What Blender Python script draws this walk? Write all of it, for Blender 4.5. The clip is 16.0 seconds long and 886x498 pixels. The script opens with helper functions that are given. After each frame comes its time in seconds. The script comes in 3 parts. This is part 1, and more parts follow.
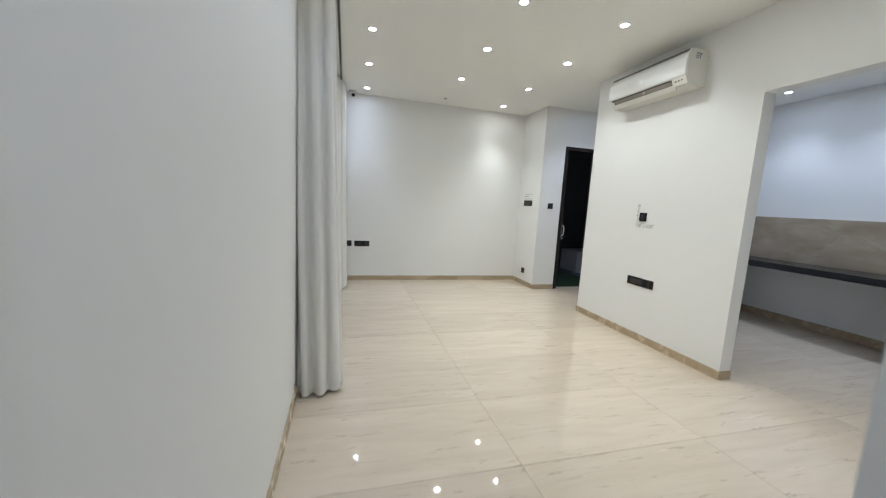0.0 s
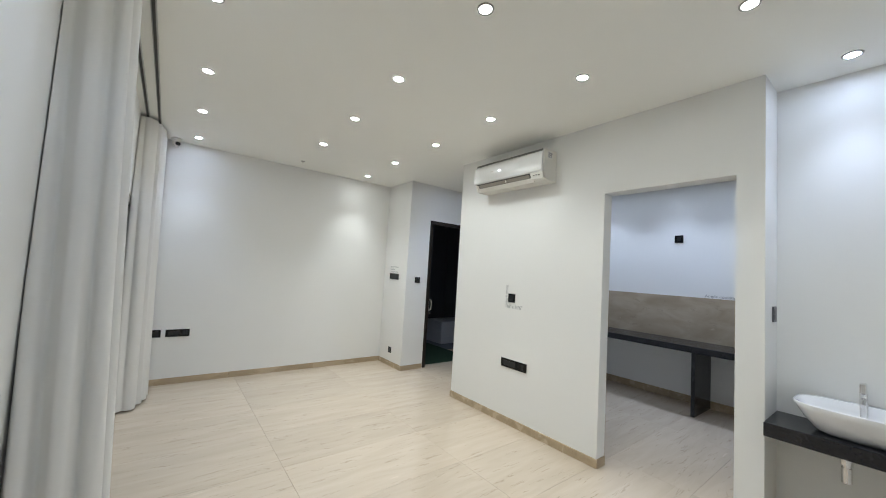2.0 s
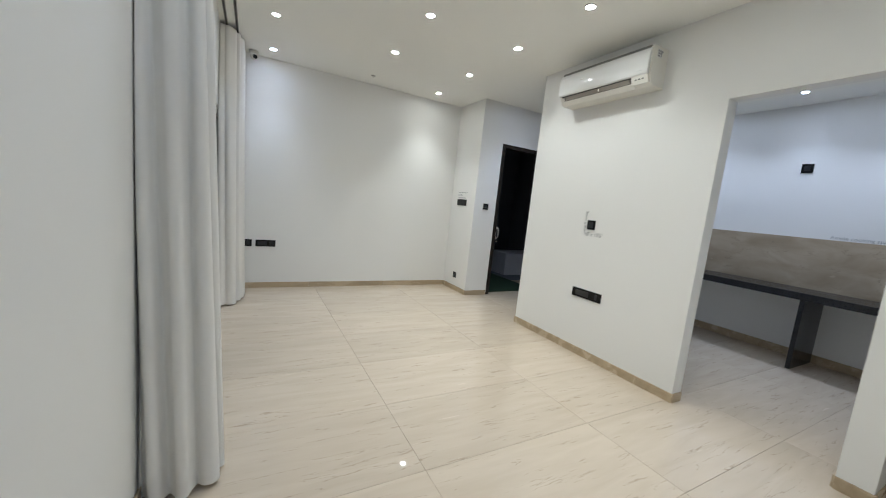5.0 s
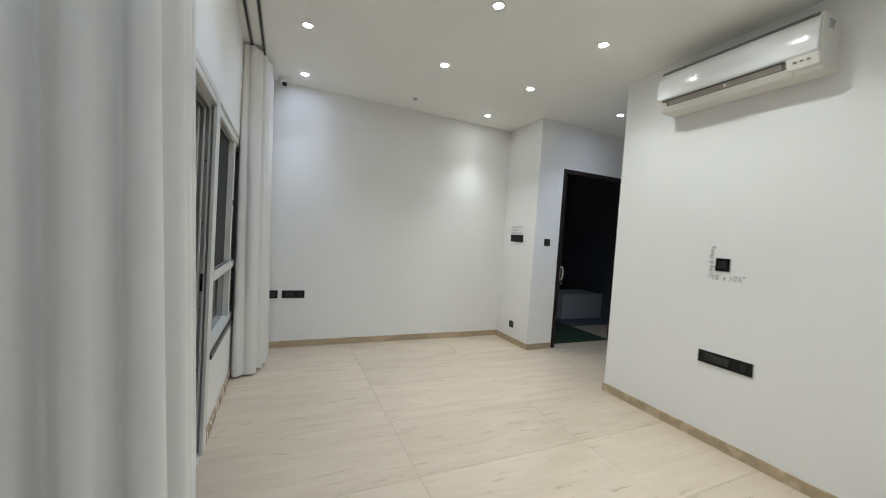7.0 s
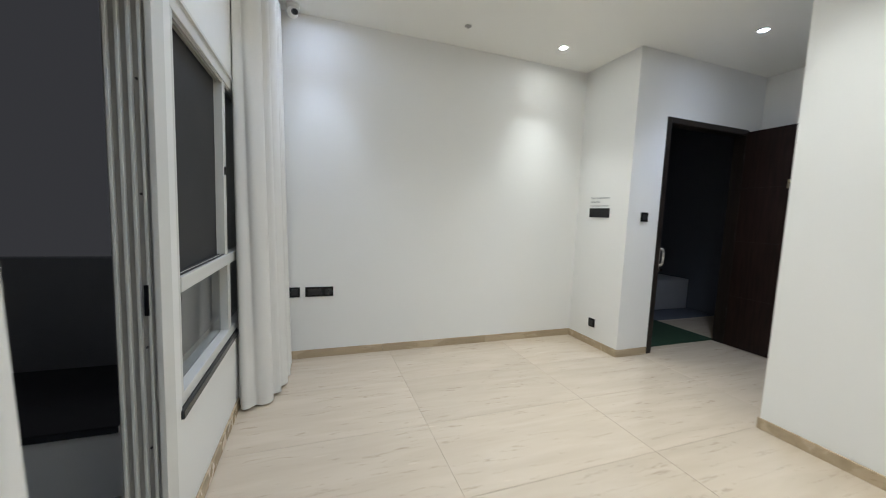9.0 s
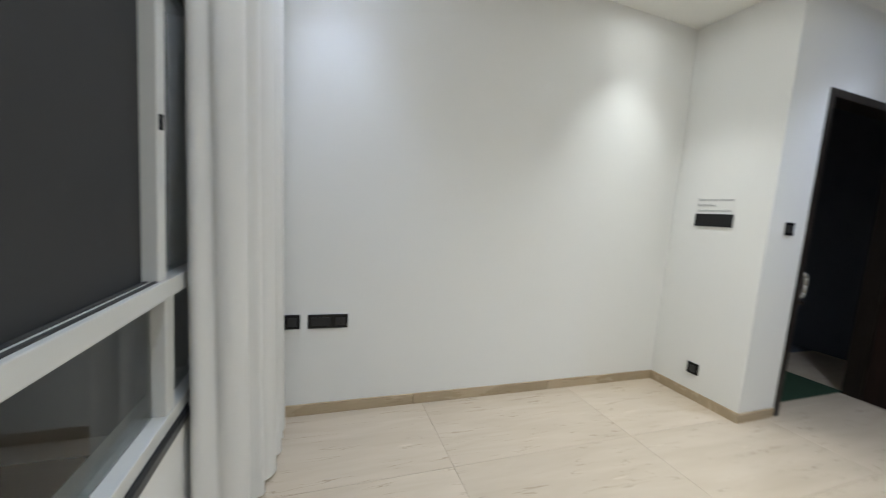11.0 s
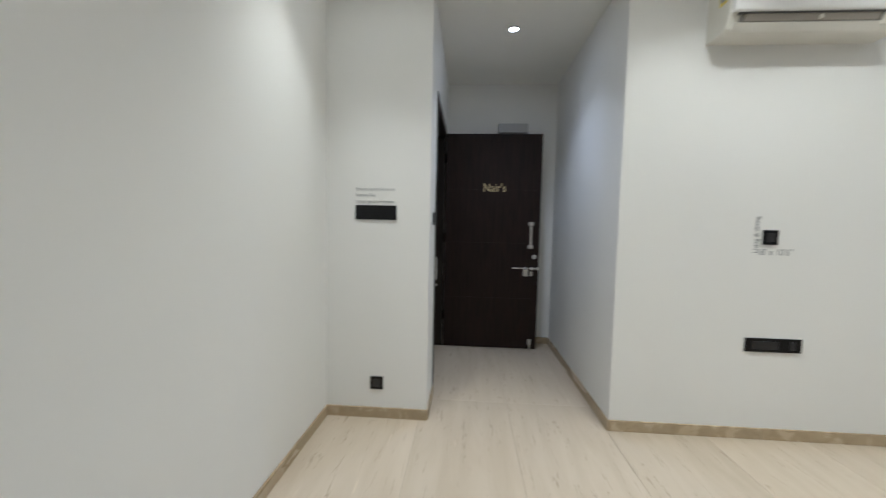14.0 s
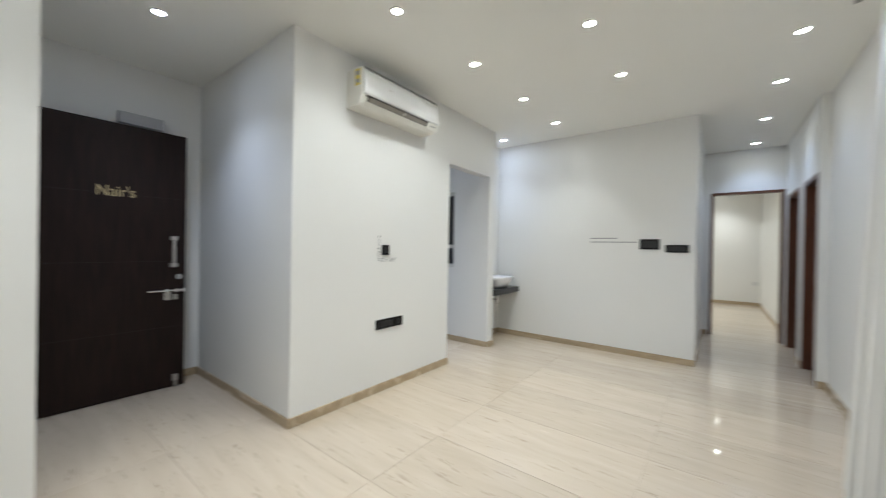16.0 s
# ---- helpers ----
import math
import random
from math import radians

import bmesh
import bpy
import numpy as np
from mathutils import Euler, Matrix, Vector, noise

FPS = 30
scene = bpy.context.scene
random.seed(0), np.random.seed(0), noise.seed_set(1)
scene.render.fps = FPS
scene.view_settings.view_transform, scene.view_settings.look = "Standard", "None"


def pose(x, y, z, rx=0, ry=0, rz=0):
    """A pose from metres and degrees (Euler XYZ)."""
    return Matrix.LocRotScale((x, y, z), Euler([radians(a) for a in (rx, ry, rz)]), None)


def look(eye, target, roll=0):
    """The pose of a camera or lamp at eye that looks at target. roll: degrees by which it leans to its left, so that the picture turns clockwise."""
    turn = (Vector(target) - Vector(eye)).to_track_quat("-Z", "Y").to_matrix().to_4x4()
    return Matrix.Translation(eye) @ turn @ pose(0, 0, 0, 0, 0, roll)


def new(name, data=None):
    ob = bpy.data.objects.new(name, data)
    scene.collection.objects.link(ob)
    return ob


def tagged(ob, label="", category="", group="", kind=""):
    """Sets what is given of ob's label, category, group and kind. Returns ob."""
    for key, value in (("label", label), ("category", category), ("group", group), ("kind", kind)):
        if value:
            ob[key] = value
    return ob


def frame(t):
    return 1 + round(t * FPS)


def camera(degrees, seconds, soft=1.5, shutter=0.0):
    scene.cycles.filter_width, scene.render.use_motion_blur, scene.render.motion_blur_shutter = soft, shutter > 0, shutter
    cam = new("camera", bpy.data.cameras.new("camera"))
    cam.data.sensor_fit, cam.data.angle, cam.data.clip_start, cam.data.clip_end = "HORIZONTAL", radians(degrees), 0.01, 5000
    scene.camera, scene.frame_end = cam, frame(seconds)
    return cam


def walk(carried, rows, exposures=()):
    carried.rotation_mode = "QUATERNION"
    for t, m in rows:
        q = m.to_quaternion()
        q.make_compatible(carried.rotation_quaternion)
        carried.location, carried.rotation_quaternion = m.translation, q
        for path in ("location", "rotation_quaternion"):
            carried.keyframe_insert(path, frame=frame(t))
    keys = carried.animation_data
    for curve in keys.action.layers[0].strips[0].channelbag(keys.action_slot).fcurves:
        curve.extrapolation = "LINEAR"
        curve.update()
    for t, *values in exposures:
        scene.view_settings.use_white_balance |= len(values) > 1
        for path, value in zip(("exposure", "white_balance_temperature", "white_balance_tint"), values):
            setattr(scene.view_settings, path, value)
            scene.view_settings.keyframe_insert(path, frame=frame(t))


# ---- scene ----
cam = camera(102.3, 16.0, soft=1.0, shutter=0.5)
PATH = [
    (0, (-0.209, -0.142, 1.318), (0.323, 1.769, 1.065), 3.3),
    (0.5, (-0.142, 0.081, 1.378), (0.525, 1.957, 1.193), 3.7),
    (1, (-0.096, 0.22, 1.408), (0.808, 2.002, 1.328), 3.6),
    (1.5, (-0.118, 0.36, 1.49), (1.01, 2.011, 1.558), 3.0),
    (2, (-0.122, 0.377, 1.53), (1.095, 1.959, 1.656), 3.5),
    (2.5, (-0.111, 0.358, 1.512), (1.108, 1.943, 1.544), 2.9),
    (3, (-0.075, 0.275, 1.44), (1.083, 1.905, 1.375), 3.6),
    (3.5, (-0.013, 0.175, 1.36), (1.044, 1.86, 1.151), 6.9),
    (4, (-0.006, 0.183, 1.306), (0.95, 1.91, 0.987), 6.9),
    (4.5, (-0.081, 0.38, 1.317), (0.869, 2.127, 1.104), 6.7),
    (5, (-0.125, 0.537, 1.352), (0.828, 2.277, 1.102), 5.9),
    (5.2, (-0.145, 0.587, 1.347), (0.792, 2.334, 1.082), 5.5),
    (7.3, (-0.054, 1.548, 1.364), (0.741, 3.382, 1.303), 3.5),
    (7.5, (-0.055, 1.63, 1.357), (0.723, 3.47, 1.261), 3.5),
    (8, (-0.01, 1.931, 1.339), (0.665, 3.812, 1.249), 4.1),
    (8.5, (0.082, 2.183, 1.359), (0.745, 4.067, 1.242), 1.3),
    (8.7, (0.067, 2.267, 1.34), (0.743, 4.141, 1.165), 2.0),
    (10.8, (-0.044, 3.511, 1.286), (0.487, 5.428, 1.077), 4.5),
    (11, (-0.002, 3.502, 1.323), (0.649, 5.382, 1.114), 4.2),
    (11.2, (-0.006, 3.588, 1.32), (0.752, 5.425, 1.095), 3.2),
    (11.5, (-0.033, 3.784, 1.323), (0.95, 5.505, 1.057), 2.9),
    (12, (-0.017, 4.08, 1.26), (1.265, 5.6, 1.046), 3.7),
    (12.5, (0.133, 4.258, 1.306), (1.577, 5.629, 1.124), 1.8),
    (13, (0.201, 4.429, 1.316), (1.939, 5.397, 1.112), 2.2),
    (13.5, (0.24, 4.652, 1.319), (2.139, 5.256, 1.148), 1.5),
    (14, (0.448, 4.803, 1.32), (2.44, 4.935, 1.195), 1.2),
    (14.5, (0.577, 4.906, 1.319), (2.534, 4.501, 1.245), 1.5),
    (15, (0.634, 5.057, 1.317), (2.399, 4.117, 1.283), -0.0),
    (15.5, (0.564, 5.166, 1.318), (2.112, 3.901, 1.294), 0.2),
    (16, (0.367, 5.212, 1.328), (1.586, 3.626, 1.319), 1.0),
]
EXPOSURES = [(0.0, 0.18), (0.5, 0.02), (1.0, -0.05), (2.0, 0.13), (3.5, -0.27), (4.0, -0.1), (5.0, 0.06), (7.5, -0.04), (8.0, 0.02), (8.5, 0.18), (11.0, 0.16), (12.5, 0.28), (13.5, 0.04), (14.0, -0.06), (14.5, -0.02), (15.0, 0.03), (16.0, 0.2)]
walk(cam, [(t, look(eye, target, roll)) for t, eye, target, roll in PATH], EXPOSURES)

# ---- world and large lights ----
world = bpy.data.worlds.new("night")
scene.world = world
world.use_nodes = True
world.node_tree.nodes["Background"].inputs[0].default_value = (0.86, 0.88, 1.0, 1)
world.node_tree.nodes["Background"].inputs[1].default_value = 0.035

CEIL = 2.912      # ceiling height
WX = -0.45        # window wall face
WN = -0.50        # its nearer part
WC = -0.425       # its face along the corridor
EX = 2.80         # east wall face
NY = 5.748        # far wall face
DY = 5.05         # entrance wall face
SY = 0.17         # wall beside the wash basin
SPOT = 33.5       # watts of a downlight
SPOT_ANGLE, SPOT_BLEND = 110, 0.9
NEUTRAL, COOL = (0.92, 0.98, 0.985), (0.74, 0.89, 1.19)
SOFT_COOL = (0.67, 0.88, 1.28)


# ---- materials ----
def material(name, color, rough=0.5, metal=0.0, var=0.06, scale=6.0, fine=120.0, bump=0.03, spec=0.5, coat=0.0):
    m = bpy.data.materials.new(name)
    m.use_nodes = True
    n, l = m.node_tree.nodes, m.node_tree.links
    b = n["Principled BSDF"]
    b.inputs["Metallic"].default_value = metal
    b.inputs["Specular IOR Level"].default_value = spec
    b.inputs["Coat Weight"].default_value = coat
    tc = n.new("ShaderNodeTexCoord")
    big = n.new("ShaderNodeTexNoise")
    big.inputs["Scale"].default_value, big.inputs["Detail"].default_value = scale, 5
    l.new(tc.outputs["Object"], big.inputs["Vector"])
    small = n.new("ShaderNodeTexNoise")
    small.inputs["Scale"].default_value, small.inputs["Detail"].default_value = fine, 3
    l.new(tc.outputs["Object"], small.inputs["Vector"])
    mix = n.new("ShaderNodeMix")
    mix.data_type = "RGBA"
    mix.inputs[6].default_value = (*[c * (1 - var) for c in color], 1)
    mix.inputs[7].default_value = (*[min(1, c * (1 + var)) for c in color], 1)
    add = n.new("ShaderNodeMath")
    add.operation = "MULTIPLY_ADD"
    add.inputs[1].default_value = 0.35
    l.new(small.outputs["Fac"], add.inputs[0])
    sc = n.new("ShaderNodeMath")
    sc.operation = "MULTIPLY"
    sc.inputs[1].default_value = 0.65
    l.new(big.outputs["Fac"], sc.inputs[0])
    l.new(sc.outputs[0], add.inputs[2])
    l.new(add.outputs[0], mix.inputs[0])
    l.new(mix.outputs[2], b.inputs["Base Color"])
    rr = n.new("ShaderNodeMapRange")
    rr.inputs["To Min"].default_value, rr.inputs["To Max"].default_value = max(0.02, rough * 0.85), min(1, rough * 1.15)
    l.new(big.outputs["Fac"], rr.inputs["Value"])
    l.new(rr.outputs[0], b.inputs["Roughness"])
    if bump:
        bp = n.new("ShaderNodeBump")
        bp.inputs["Strength"].default_value, bp.inputs["Distance"].default_value = bump, 0.002
        l.new(small.outputs["Fac"], bp.inputs["Height"])
        l.new(bp.outputs[0], b.inputs["Normal"])
    return m


def marble(name, light, dark, vein, rough, vein_amount=0.5, stretch=(0.8, 5.0, 5.0), per_tile=True):
    """Polished beige stone whose streaks run along one axis, a little different from slab to slab."""
    m = bpy.data.materials.new(name)
    m.use_nodes = True
    n, l = m.node_tree.nodes, m.node_tree.links
    b = n["Principled BSDF"]
    geo = n.new("ShaderNodeNewGeometry")
    info = n.new("ShaderNodeObjectInfo")
    shift = n.new("ShaderNodeVectorMath")
    shift.operation = "MULTIPLY_ADD"
    comb = n.new("ShaderNodeCombineXYZ")
    for i in range(3):
        l.new(info.outputs["Random"], comb.inputs[i])
    l.new(comb.outputs[0], shift.inputs[0])
    shift.inputs[1].default_value = (7, 13, 5) if per_tile else (0, 0, 0)
    l.new(geo.outputs["Position"], shift.inputs[2])
    turn = n.new("ShaderNodeMapping")
    turn.inputs["Rotation"].default_value = (0, 0, radians(2.5))
    turn.inputs["Scale"].default_value = stretch
    l.new(shift.outputs[0], turn.inputs["Vector"])

    def noise_tex(scale, detail, distortion, src):
        t = n.new("ShaderNodeTexNoise")
        t.inputs["Scale"].default_value, t.inputs["Detail"].default_value = scale, detail
        t.inputs["Distortion"].default_value = distortion
        l.new(src, t.inputs["Vector"])
        return t

    streak = noise_tex(2.2, 8, 0.6, turn.outputs[0])
    ramp = n.new("ShaderNodeValToRGB")
    ramp.color_ramp.elements[0].position, ramp.color_ramp.elements[0].color = 0.3, (*dark, 1)
    ramp.color_ramp.elements[1].position, ramp.color_ramp.elements[1].color = 0.68, (*light, 1)
    l.new(streak.outputs["Fac"], ramp.inputs[0])
    # thin broken veins
    along = n.new("ShaderNodeMapping")
    along.inputs["Rotation"].default_value = (0, 0, radians(4))
    along.inputs["Scale"].default_value = [c * k for c, k in zip(stretch, (1.25, 2.4, 2.4))]
    l.new(shift.outputs[0], along.inputs["Vector"])
    v = noise_tex(1.9, 5, 0.35, along.outputs[0])
    sub = n.new("ShaderNodeMath")
    sub.operation = "SUBTRACT"
    sub.inputs[1].default_value = 0.5
    l.new(v.outputs["Fac"], sub.inputs[0])
    ab = n.new("ShaderNodeMath")
    ab.operation = "ABSOLUTE"
    l.new(sub.outputs[0], ab.inputs[0])
    thin = n.new("ShaderNodeMapRange")
    thin.inputs["From Min"].default_value, thin.inputs["From Max"].default_value = 0.0, 0.013
    thin.inputs["To Min"].default_value, thin.inputs["To Max"].default_value = 1.0, 0.0
    l.new(ab.outputs[0], thin.inputs["Value"])
    gap = noise_tex(5.0, 4, 0, turn.outputs[0])
    gate = n.new("ShaderNodeMapRange")
    gate.inputs["From Min"].default_value, gate.inputs["From Max"].default_value = 0.52, 0.60
    l.new(gap.outputs["Fac"], gate.inputs["Value"])
    mul = n.new("ShaderNodeMath")
    mul.operation = "MULTIPLY"
    l.new(thin.outputs[0], mul.inputs[0])
    l.new(gate.outputs[0], mul.inputs[1])
    amt = n.new("ShaderNodeMath")
    amt.operation = "MULTIPLY"
    amt.inputs[1].default_value = vein_amount
    l.new(mul.outputs[0], amt.inputs[0])
    mix = n.new("ShaderNodeMix")
    mix.data_type = "RGBA"
    mix.inputs[7].default_value = (*vein, 1)
    l.new(amt.outputs[0], mix.inputs[0])
    l.new(ramp.outputs[0], mix.inputs[6])
    # short pale calcite dashes
    w = noise_tex(3.3, 4, 0.3, along.outputs[0])
    pale = n.new("ShaderNodeMapRange")
    pale.inputs["From Min"].default_value, pale.inputs["From Max"].default_value = 0.70, 0.76
    pale.inputs["To Max"].default_value = vein_amount * 0.6
    l.new(w.outputs["Fac"], pale.inputs["Value"])
    mix2 = n.new("ShaderNodeMix")
    mix2.data_type = "RGBA"
    mix2.inputs[7].default_value = (*[min(0.85, c * 1.35) for c in light], 1)
    l.new(pale.outputs[0], mix2.inputs[0])
    l.new(mix.outputs[2], mix2.inputs[6])
    hsv = n.new("ShaderNodeHueSaturation")
    val = n.new("ShaderNodeMapRange")
    val.inputs["To Min"].default_value, val.inputs["To Max"].default_value = 0.94, 1.05
    l.new(info.outputs["Random"], val.inputs["Value"])
    l.new(val.outputs[0], hsv.inputs["Value"])
    l.new(mix2.outputs[2], hsv.inputs["Color"])
    l.new(hsv.outputs[0], b.inputs["Base Color"])
    rr = n.new("ShaderNodeMapRange")
    rr.inputs["To Min"].default_value, rr.inputs["To Max"].default_value = rough * 0.7, rough * 1.4
    l.new(streak.outputs["Fac"], rr.inputs["Value"])
    l.new(rr.outputs[0], b.inputs["Roughness"])
    bp = n.new("ShaderNodeBump")
    bp.inputs["Strength"].default_value, bp.inputs["Distance"].default_value = 0.02, 0.002
    l.new(streak.outputs["Fac"], bp.inputs["Height"])
    l.new(bp.outputs[0], b.inputs["Normal"])
    return m


def wood(name, a, c, rough, spec=0.5, vertical=True):
    m = bpy.data.materials.new(name)
    m.use_nodes = True
    n, l = m.node_tree.nodes, m.node_tree.links
    b = n["Principled BSDF"]
    tc = n.new("ShaderNodeTexCoord")
    mp = n.new("ShaderNodeMapping")
    mp.inputs["Scale"].default_value = (14, 14, 0.9) if vertical else (14, 0.9, 14)
    l.new(tc.outputs["Object"], mp.inputs["Vector"])
    t = n.new("ShaderNodeTexNoise")
    t.inputs["Scale"].default_value, t.inputs["Detail"].default_value, t.inputs["Distortion"].default_value = 3.5, 9, 0.5
    l.new(mp.outputs[0], t.inputs["Vector"])
    r = n.new("ShaderNodeValToRGB")
    r.color_ramp.elements[0].position, r.color_ramp.elements[0].color = 0.35, (*a, 1)
    r.color_ramp.elements[1].position, r.color_ramp.elements[1].color = 0.7, (*c, 1)
    l.new(t.outputs["Fac"], r.inputs[0])
    l.new(r.outputs[0], b.inputs["Base Color"])
    b.inputs["Roughness"].default_value = rough
    b.inputs["Specular IOR Level"].default_value = spec
    bp = n.new("ShaderNodeBump")
    bp.inputs["Strength"].default_value, bp.inputs["Distance"].default_value = 0.12, 0.001
    l.new(t.outputs["Fac"], bp.inputs["Height"])
    l.new(bp.outputs[0], b.inputs["Normal"])
    return m


def glowing(name, color, strength):
    m = bpy.data.materials.new(name)
    m.use_nodes = True
    b = m.node_tree.nodes["Principled BSDF"]
    b.inputs["Base Color"].default_value = (0.8, 0.8, 0.8, 1)
    b.inputs["Emission Color"].default_value = (*color, 1)
    b.inputs["Emission Strength"].default_value = strength
    return m


def glass(name, tint=(0.75, 0.8, 0.8)):
    m = bpy.data.materials.new(name)
    m.use_nodes = True
    b = m.node_tree.nodes["Principled BSDF"]
    b.inputs["Base Color"].default_value = (*tint, 1)
    b.inputs["Transmission Weight"].default_value = 1
    b.inputs["Roughness"].default_value = 0.02
    b.inputs["IOR"].default_value = 1.3
    return m


M_WALL = material("wall_paint", (0.82, 0.815, 0.79), 0.55, var=0.012, scale=1.5, fine=260, bump=0.05, spec=0.25)
M_CEIL = material("ceiling_paint", (0.885, 0.88, 0.835), 0.8, var=0.012, scale=1.2, fine=200, bump=0.03, spec=0.2)
M_FLOOR = marble("floor_marble", (0.605, 0.513, 0.405), (0.545, 0.455, 0.352), (0.26, 0.180, 0.12), 0.03, 0.65)
M_JOINT = material("floor_grout", (0.45, 0.375, 0.29), 0.8, var=0.2)
M_SKIRT = marble("skirting_marble", (0.49, 0.385, 0.26), (0.39, 0.30, 0.195), (0.25, 0.18, 0.11), 0.25)
M_SPLASH = marble("splashback_marble", (0.50, 0.41, 0.30), (0.36, 0.285, 0.195), (0.24, 0.19, 0.14), 0.2, 0.6, stretch=(2.6, 1.1, 2.6), per_tile=False)
M_GRANITE = material("black_granite", (0.012, 0.012, 0.015), 0.22, var=0.5, scale=60, fine=400, bump=0.0)
M_DOOR = wood("wenge_veneer", (0.010 * 1.25, 0.006, 0.0045), (0.020 * 1.25, 0.0125, 0.009), 0.48, 0.22)
M_FRAME_DARK = wood("dark_frame_wood", (0.012, 0.008, 0.006), (0.022, 0.015, 0.011), 0.4, 0.35)
M_RED = wood("red_brown_frame_wood", (0.085, 0.028, 0.014), (0.14, 0.05, 0.025), 0.35)
M_CHROME = material("chrome", (0.78, 0.77, 0.76), 0.16, 1.0, var=0.03, bump=0.0)
M_STEEL = material("brushed_steel", (0.62, 0.60, 0.57), 0.32, 1.0, var=0.08, bump=0.02)
M_BRASS = material("polished_brass", (0.66, 0.55, 0.34), 0.35, 1.0, var=0.05, bump=0.0)
M_BLACK = material("black_switch_plastic", (0.006, 0.006, 0.007), 0.25, var=0.1, bump=0.0, spec=0.3)
M_KEY = material("switch_key_plastic", (0.014, 0.014, 0.015), 0.4, var=0.1, bump=0.0)
M_RIM = material("switch_rim_plastic", (0.70, 0.70, 0.69), 0.35, var=0.02, bump=0.0)
M_CLOSER = material("closer_grey_paint", (0.50, 0.50, 0.50), 0.4, var=0.04, bump=0.0)
M_GREY = material("grey_switch_plastic", (0.09, 0.09, 0.095), 0.35, var=0.05, bump=0.0)
M_AC = material("white_gloss_plastic", (0.83, 0.83, 0.82), 0.16, var=0.01, bump=0.0, coat=0.4)
M_AC2 = material("cream_plastic", (0.76, 0.74, 0.68), 0.4, var=0.02, bump=0.0)
M_VENT = material("ac_vent_plastic", (0.15, 0.135, 0.12), 0.5, var=0.1)
M_FLAP = material("ac_flap_plastic", (0.30, 0.27, 0.235), 0.45, var=0.05, bump=0.0)
M_TRIM = material("ac_grey_strip", (0.13, 0.13, 0.12), 0.35, var=0.05, bump=0.0)
M_LABEL = material("yellow_paper_label", (0.72, 0.58, 0.12), 0.6, var=0.1, bump=0.0)
M_INK = material("grey_ink", (0.34, 0.34, 0.345), 0.7, var=0.05, bump=0.0)
M_CLOTH = material("cream_curtain_cloth", (0.76, 0.745, 0.71), 0.9, var=0.03, scale=3, fine=420, bump=0.35, spec=0.15)
M_ALU = material("white_window_frame", (0.66, 0.655, 0.62), 0.38, var=0.02, bump=0.0)
M_TRACK = material("grey_aluminium", (0.42, 0.41, 0.385), 0.42, 0.3, var=0.06, bump=0.0)
M_GASKET = material("dark_gasket", (0.05, 0.048, 0.045), 0.7, var=0.1, bump=0.0)
M_MESH = material("insect_screen", (0.055, 0.055, 0.055), 0.8, var=0.08, fine=700, bump=0.1, spec=0.1)
M_GLASS = glass("window_glass")
M_CERAMIC = material("white_glazed_ceramic", (0.82, 0.82, 0.83), 0.1, var=0.01, bump=0.0, coat=0.3)
M_PVC = material("pale_pipe_plastic", (0.62, 0.60, 0.56), 0.4, var=0.05, bump=0.0)
# Greyed plaster: part of the night darkness is put into this colour.
M_NIGHT = material("night_toned_plaster", (0.40, 0.41, 0.43), 0.9, var=0.08, scale=2)
# Dark base colour carries the gloom of the unlit landing and yard.
M_LOBBY = material("shade_toned_plaster", (0.12, 0.13, 0.16), 0.85, var=0.08, scale=2)
M_MAT = material("green_turf", (0.010, 0.036, 0.016), 0.95, var=0.3, scale=40, fine=500, bump=0.6)
M_BENCH = material("grey_stone_ledge", (0.58, 0.59, 0.63), 0.6, var=0.1)
M_LENS_W = glowing("lamp_glow", NEUTRAL, 150)
M_LENS_C = glowing("cool_lamp_glow", COOL, 150)
M_LENS_D = glowing("dim_lamp_glow", NEUTRAL, 84)
# Grey colour holds the shade that falls on the white lamp rings.
M_BEZEL = material("shaded_lamp_ring", (0.40, 0.39, 0.37), 0.4, var=0.02, bump=0.0)


# ---- builders ----
def mesh_of(bm, name, mat, smooth=False):
    me = bpy.data.meshes.new(name)
    bmesh.ops.recalc_face_normals(bm, faces=bm.faces)
    bm.to_mesh(me)
    bm.free()
    me.materials.append(mat)
    if smooth:
        for p in me.polygons:
            p.use_smooth = True
    return me


def thing(name, bm, mat, label="", category="", kind="", group="", smooth=False, at=None):
    ob = new(name, mesh_of(bm, name, mat, smooth))
    if at is not None:
        ob.matrix_basis = at
    return tagged(ob, label, category, group, kind)


def base(name, m, label, category, group="", kind=""):
    ob = new(name)
    ob.empty_display_size = 0.05
    ob.matrix_basis = m
    return tagged(ob, label, category, group, kind)


def part(name, bm, mat, parent, label="", smooth=False):
    ob = new(name, mesh_of(bm, name, mat, smooth))
    ob.parent = parent
    return tagged(ob, label)


def boxes(*specs, bevel=0.0, seg=2):
    """One bmesh of boxes, each (x0, x1, y0, y1, z0, z1)."""
    bm = bmesh.new()
    for x0, x1, y0, y1, z0, z1 in specs:
        m = Matrix.LocRotScale(((x0 + x1) / 2, (y0 + y1) / 2, (z0 + z1) / 2), None, (abs(x1 - x0), abs(y1 - y0), abs(z1 - z0)))
        bmesh.ops.create_cube(bm, size=1, matrix=m)
    if bevel:
        bmesh.ops.bevel(bm, geom=list(bm.edges), offset=bevel, segments=seg, affect="EDGES", profile=0.5)
    return bm


